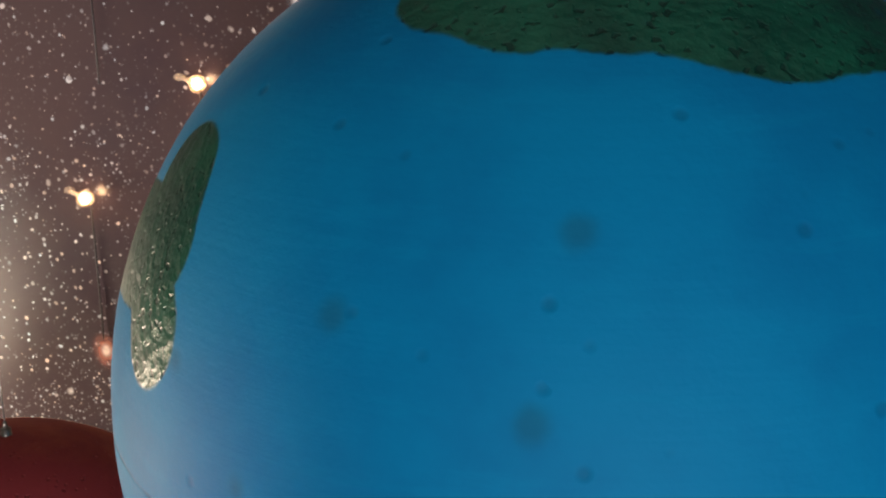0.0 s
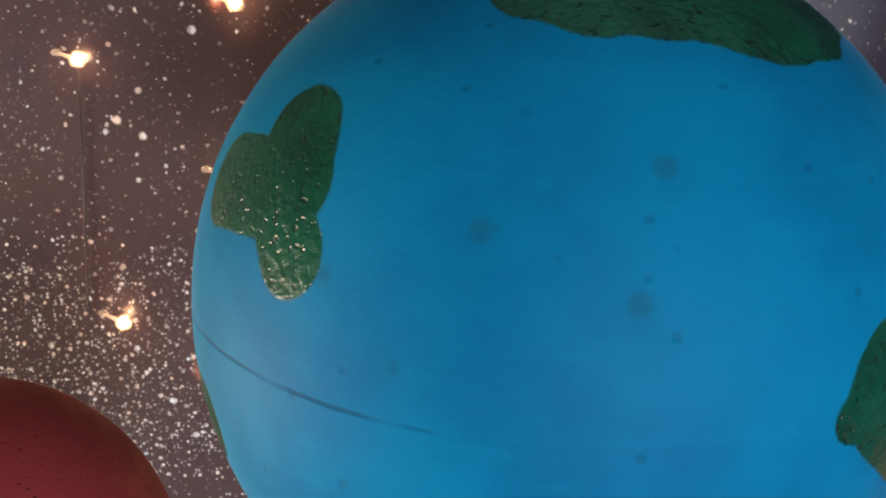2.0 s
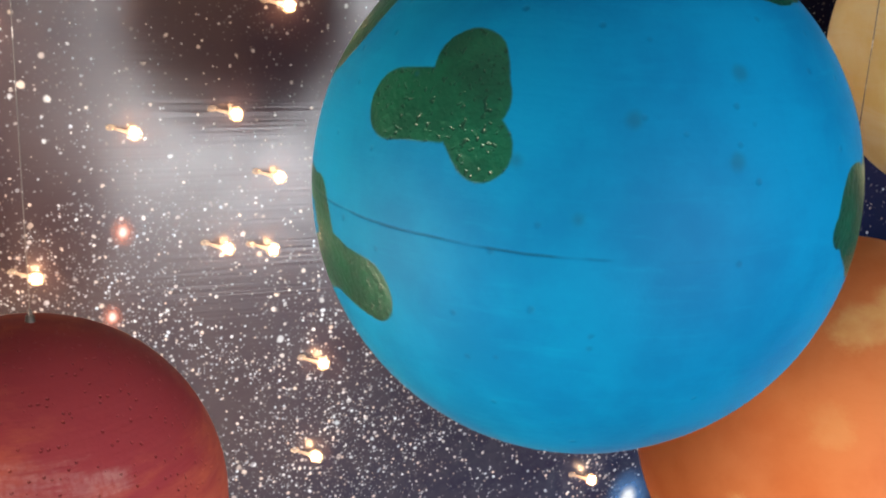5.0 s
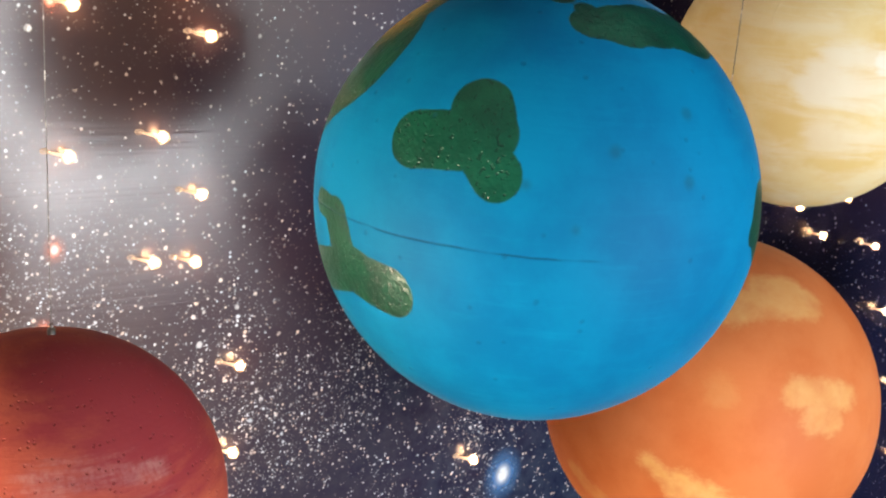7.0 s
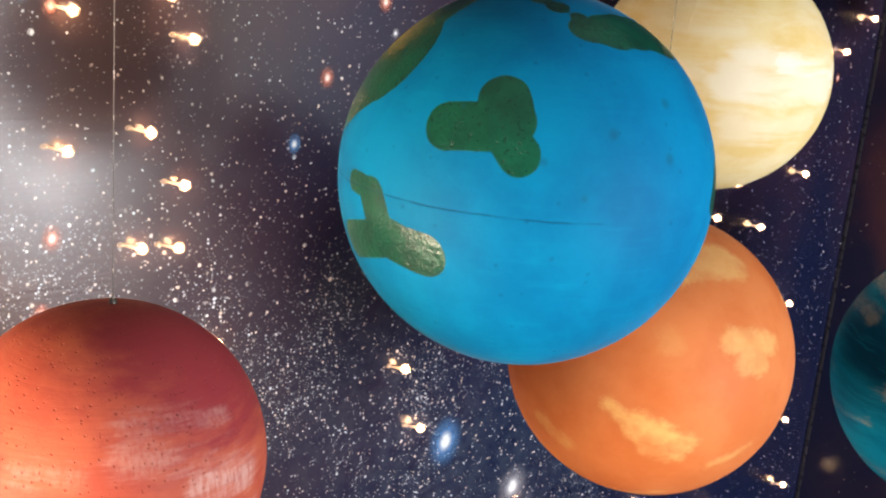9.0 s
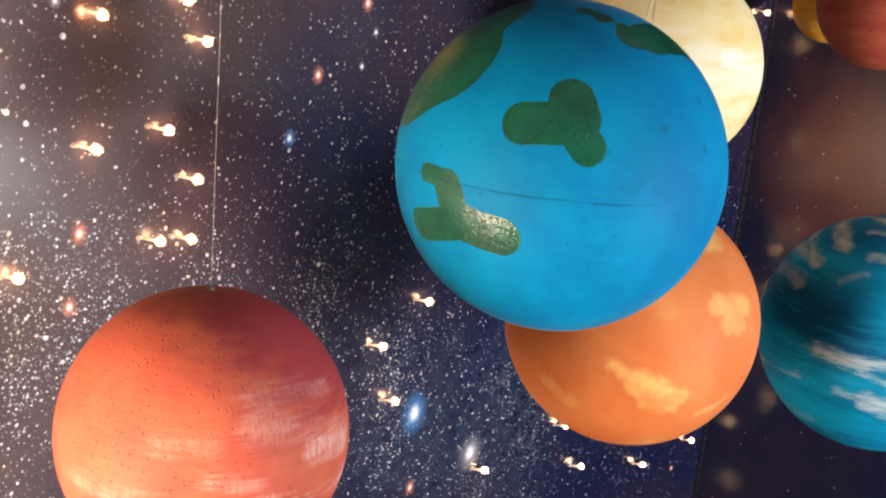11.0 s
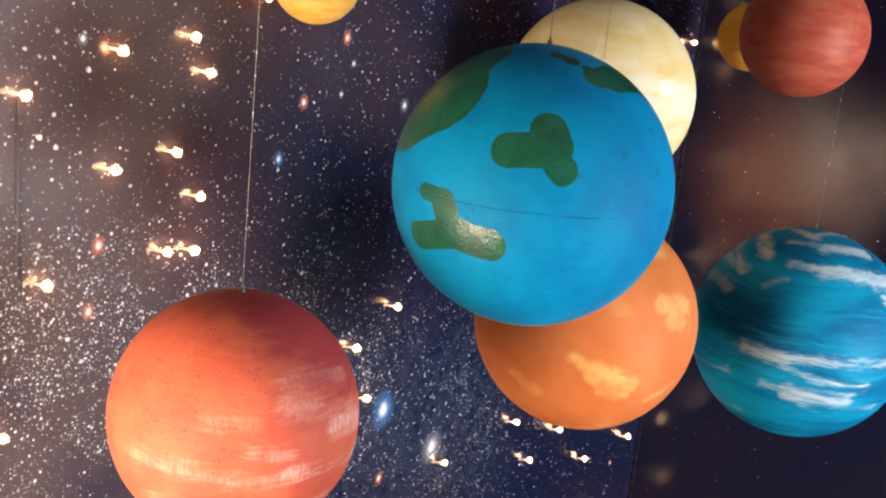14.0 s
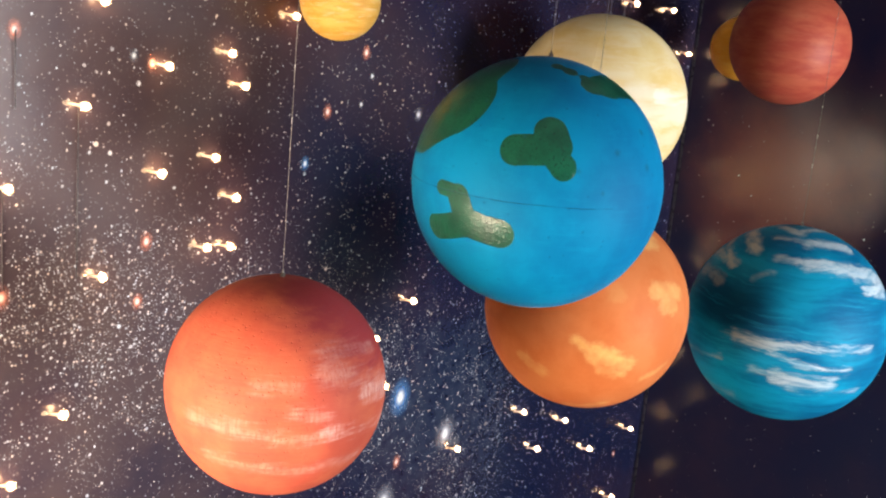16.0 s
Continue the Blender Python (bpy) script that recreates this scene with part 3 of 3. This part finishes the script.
# ---- star lights on the mural ----
def star_light():
    root = tagged(new("star_light"), "small warm white light on a stem on the mural", "light", "star lights on the mural")
    bm = bmesh.new()
    tube(bm, (-0.016, -0.003, 0.0031), (-0.002, -0.0105, 0.0002), 0.0009, 0.0016, 12)
    part("stem", bm, STALK, root, "tapered clear stem that carries the glow")
    # emissive blob added for the soft spot of light at the tail's end
    bm = bmesh.new()
    bmesh.ops.create_uvsphere(bm, u_segments=16, v_segments=10, radius=1)
    for v in bm.verts:
        v.co = Vector((v.co.x * 0.0040 - 0.0160, v.co.y * 0.0022 - 0.0020, v.co.z * 0.0026 + 0.0030))
    part("base", bm, TAIL_GLOW, root, "faint added glow at the light tail's end on the mural")
    bm = bmesh.new()
    bmesh.ops.create_uvsphere(bm, u_segments=16, v_segments=12, radius=1)
    for v in bm.verts:
        v.co = Vector((v.co.x * 0.0031, v.co.y * 0.0034 - 0.012, v.co.z * 0.0031))
    part("bulb", bm, BULB, root, "glowing warm white bulb")
    # soft glow round the bulb, made of two added see-through emissive shells
    for name, radius, length, label, halo_mat in (("inner_halo", 0.0043, 0.0047, "added warm halo close round the bulb", HALO_INNER), ("shell", 0.0058, 0.0064, "added fainter halo farther round the bulb", HALO_OUTER)):
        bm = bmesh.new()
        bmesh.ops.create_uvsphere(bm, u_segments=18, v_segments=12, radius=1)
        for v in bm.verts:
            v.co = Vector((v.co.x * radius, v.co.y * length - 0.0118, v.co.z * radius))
        part(name, bm, halo_mat, root, label)
    return root


LIGHTS_LEFT = [(-0.048, 1.478), (-0.026, 1.441), (-0.141, 1.346), (-0.066, 1.359), (-0.032, 1.309), (-0.073, 1.253), (-0.037, 1.25), (-0.215, 1.239), (-0.239, 1.422), (-0.26, 1.093), (-0.321, 1.03), (-0.218, 1.528), (0.323, 1.121), (0.245, 1.078), (0.275, 0.999), (0.667, 0.857), (0.818, 0.801), (1.098, 0.708), (0.726, 0.77), (0.926, 0.712)]
LIGHTS_RIGHT = [(0.473, 0.843), (0.049, 1.523), (0.887, 1.578), (1.034, 1.572), (1.125, 1.492), (1.054, 0.566), (0.794, 1.205), (0.907, 1.181), (1.069, 0.835), (1.004, 1.256), (1.06, 1.441), (0.74, 1.246), (0.831, 1.252), (0.958, 1.083), (1.021, 1.045), (1.023, 0.961), (0.006, 1.148), (0.001, 1.063), (-0.324, 1.344), (-0.136, 1.463)]
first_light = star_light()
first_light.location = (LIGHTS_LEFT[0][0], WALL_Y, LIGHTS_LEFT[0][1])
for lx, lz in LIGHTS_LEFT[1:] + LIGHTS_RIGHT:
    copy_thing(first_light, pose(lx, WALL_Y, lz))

# thin cables that hang from some lights
for cx, z_top, z_low in ((-0.325, 1.345, 1.24), (-0.241, 1.42, 1.24), (-0.311, 1.496, 1.42)):
    bm = bmesh.new()
    tube(bm, (0, 0, z_low - z_top), (0, 0, 0), 0.0006, None, 8)
    cable = tagged(part("light_cable", bm, CABLE), "thin dark cable hanging down the mural", "cable", "cables on the mural")
    cable.location = (cx, WALL_Y - 0.003, z_top)


# ---- larger printed stars on the mural ----
def printed_star(x, z, radius, tall, material, label):
    bm = bmesh.new()
    bmesh.ops.create_circle(bm, cap_ends=True, segments=20, radius=1, matrix=pose(0, 0, 0, 90))
    star = tagged(part("printed_star", bm, material), label, "printed star", "printed stars on the mural", "structure")
    star.matrix_world = Matrix.LocRotScale((x, WALL_Y - 0.0012, z), None, (radius, 1, radius * tall))
    return star


for sx, sz, sr in ((-0.150, 1.465, .008), (0.191, 1.481, .008), (0.125, 1.405, .008), (-0.151, 1.268, .009), (-0.161, 1.2, .008), (-0.311, 1.496, .008), (0.329, 0.859, .009), (-0.325, 1.231, .010), (1.066, 1.40, .006), (1.056, 0.66, .006)):
    printed_star(sx, sz, sr * 1.25, 1.3, RED_PRINT, "soft reddish printed star")
for sx, sz, sr in ((0.090, 1.34, .010), (0.325, 0.966, .030)):
    printed_star(sx, sz, sr, 1.3, BLUE_PRINT, "soft bright blue printed star")
for sx, sz, sr in ((0.310, 1.396, .010), (-0.174, 1.473, .008), (0.188, 1.413, .006), (0.449, 0.873, .03), (0.206, 1.45, .006), (0.306, 0.80, .03)):
    printed_star(sx, sz, sr, 1.2, PALE_PRINT, "soft pale printed star")


# ---- windows behind the camera ----
def window(name, boxes, label):
    return setting(name, boxes, WINDOW_PAINT, label, 0.004)


F = 0.045
window("window_1", [(W0 + 0.002, W0 + F, ROOM_BACK - 0.09, ROOM_BACK - 0.03, S0 + 0.002, S1 - 0.002), (W1 - F, W1 - 0.002, ROOM_BACK - 0.09, ROOM_BACK - 0.03, S0 + 0.002, S1 - 0.002),
                    (W0 + F, W1 - F, ROOM_BACK - 0.09, ROOM_BACK - 0.03, S0 + 0.002, S0 + F), (W0 + F, W1 - F, ROOM_BACK - 0.09, ROOM_BACK - 0.03, S1 - F, S1 - 0.002)], "white painted window frame in the back wall")
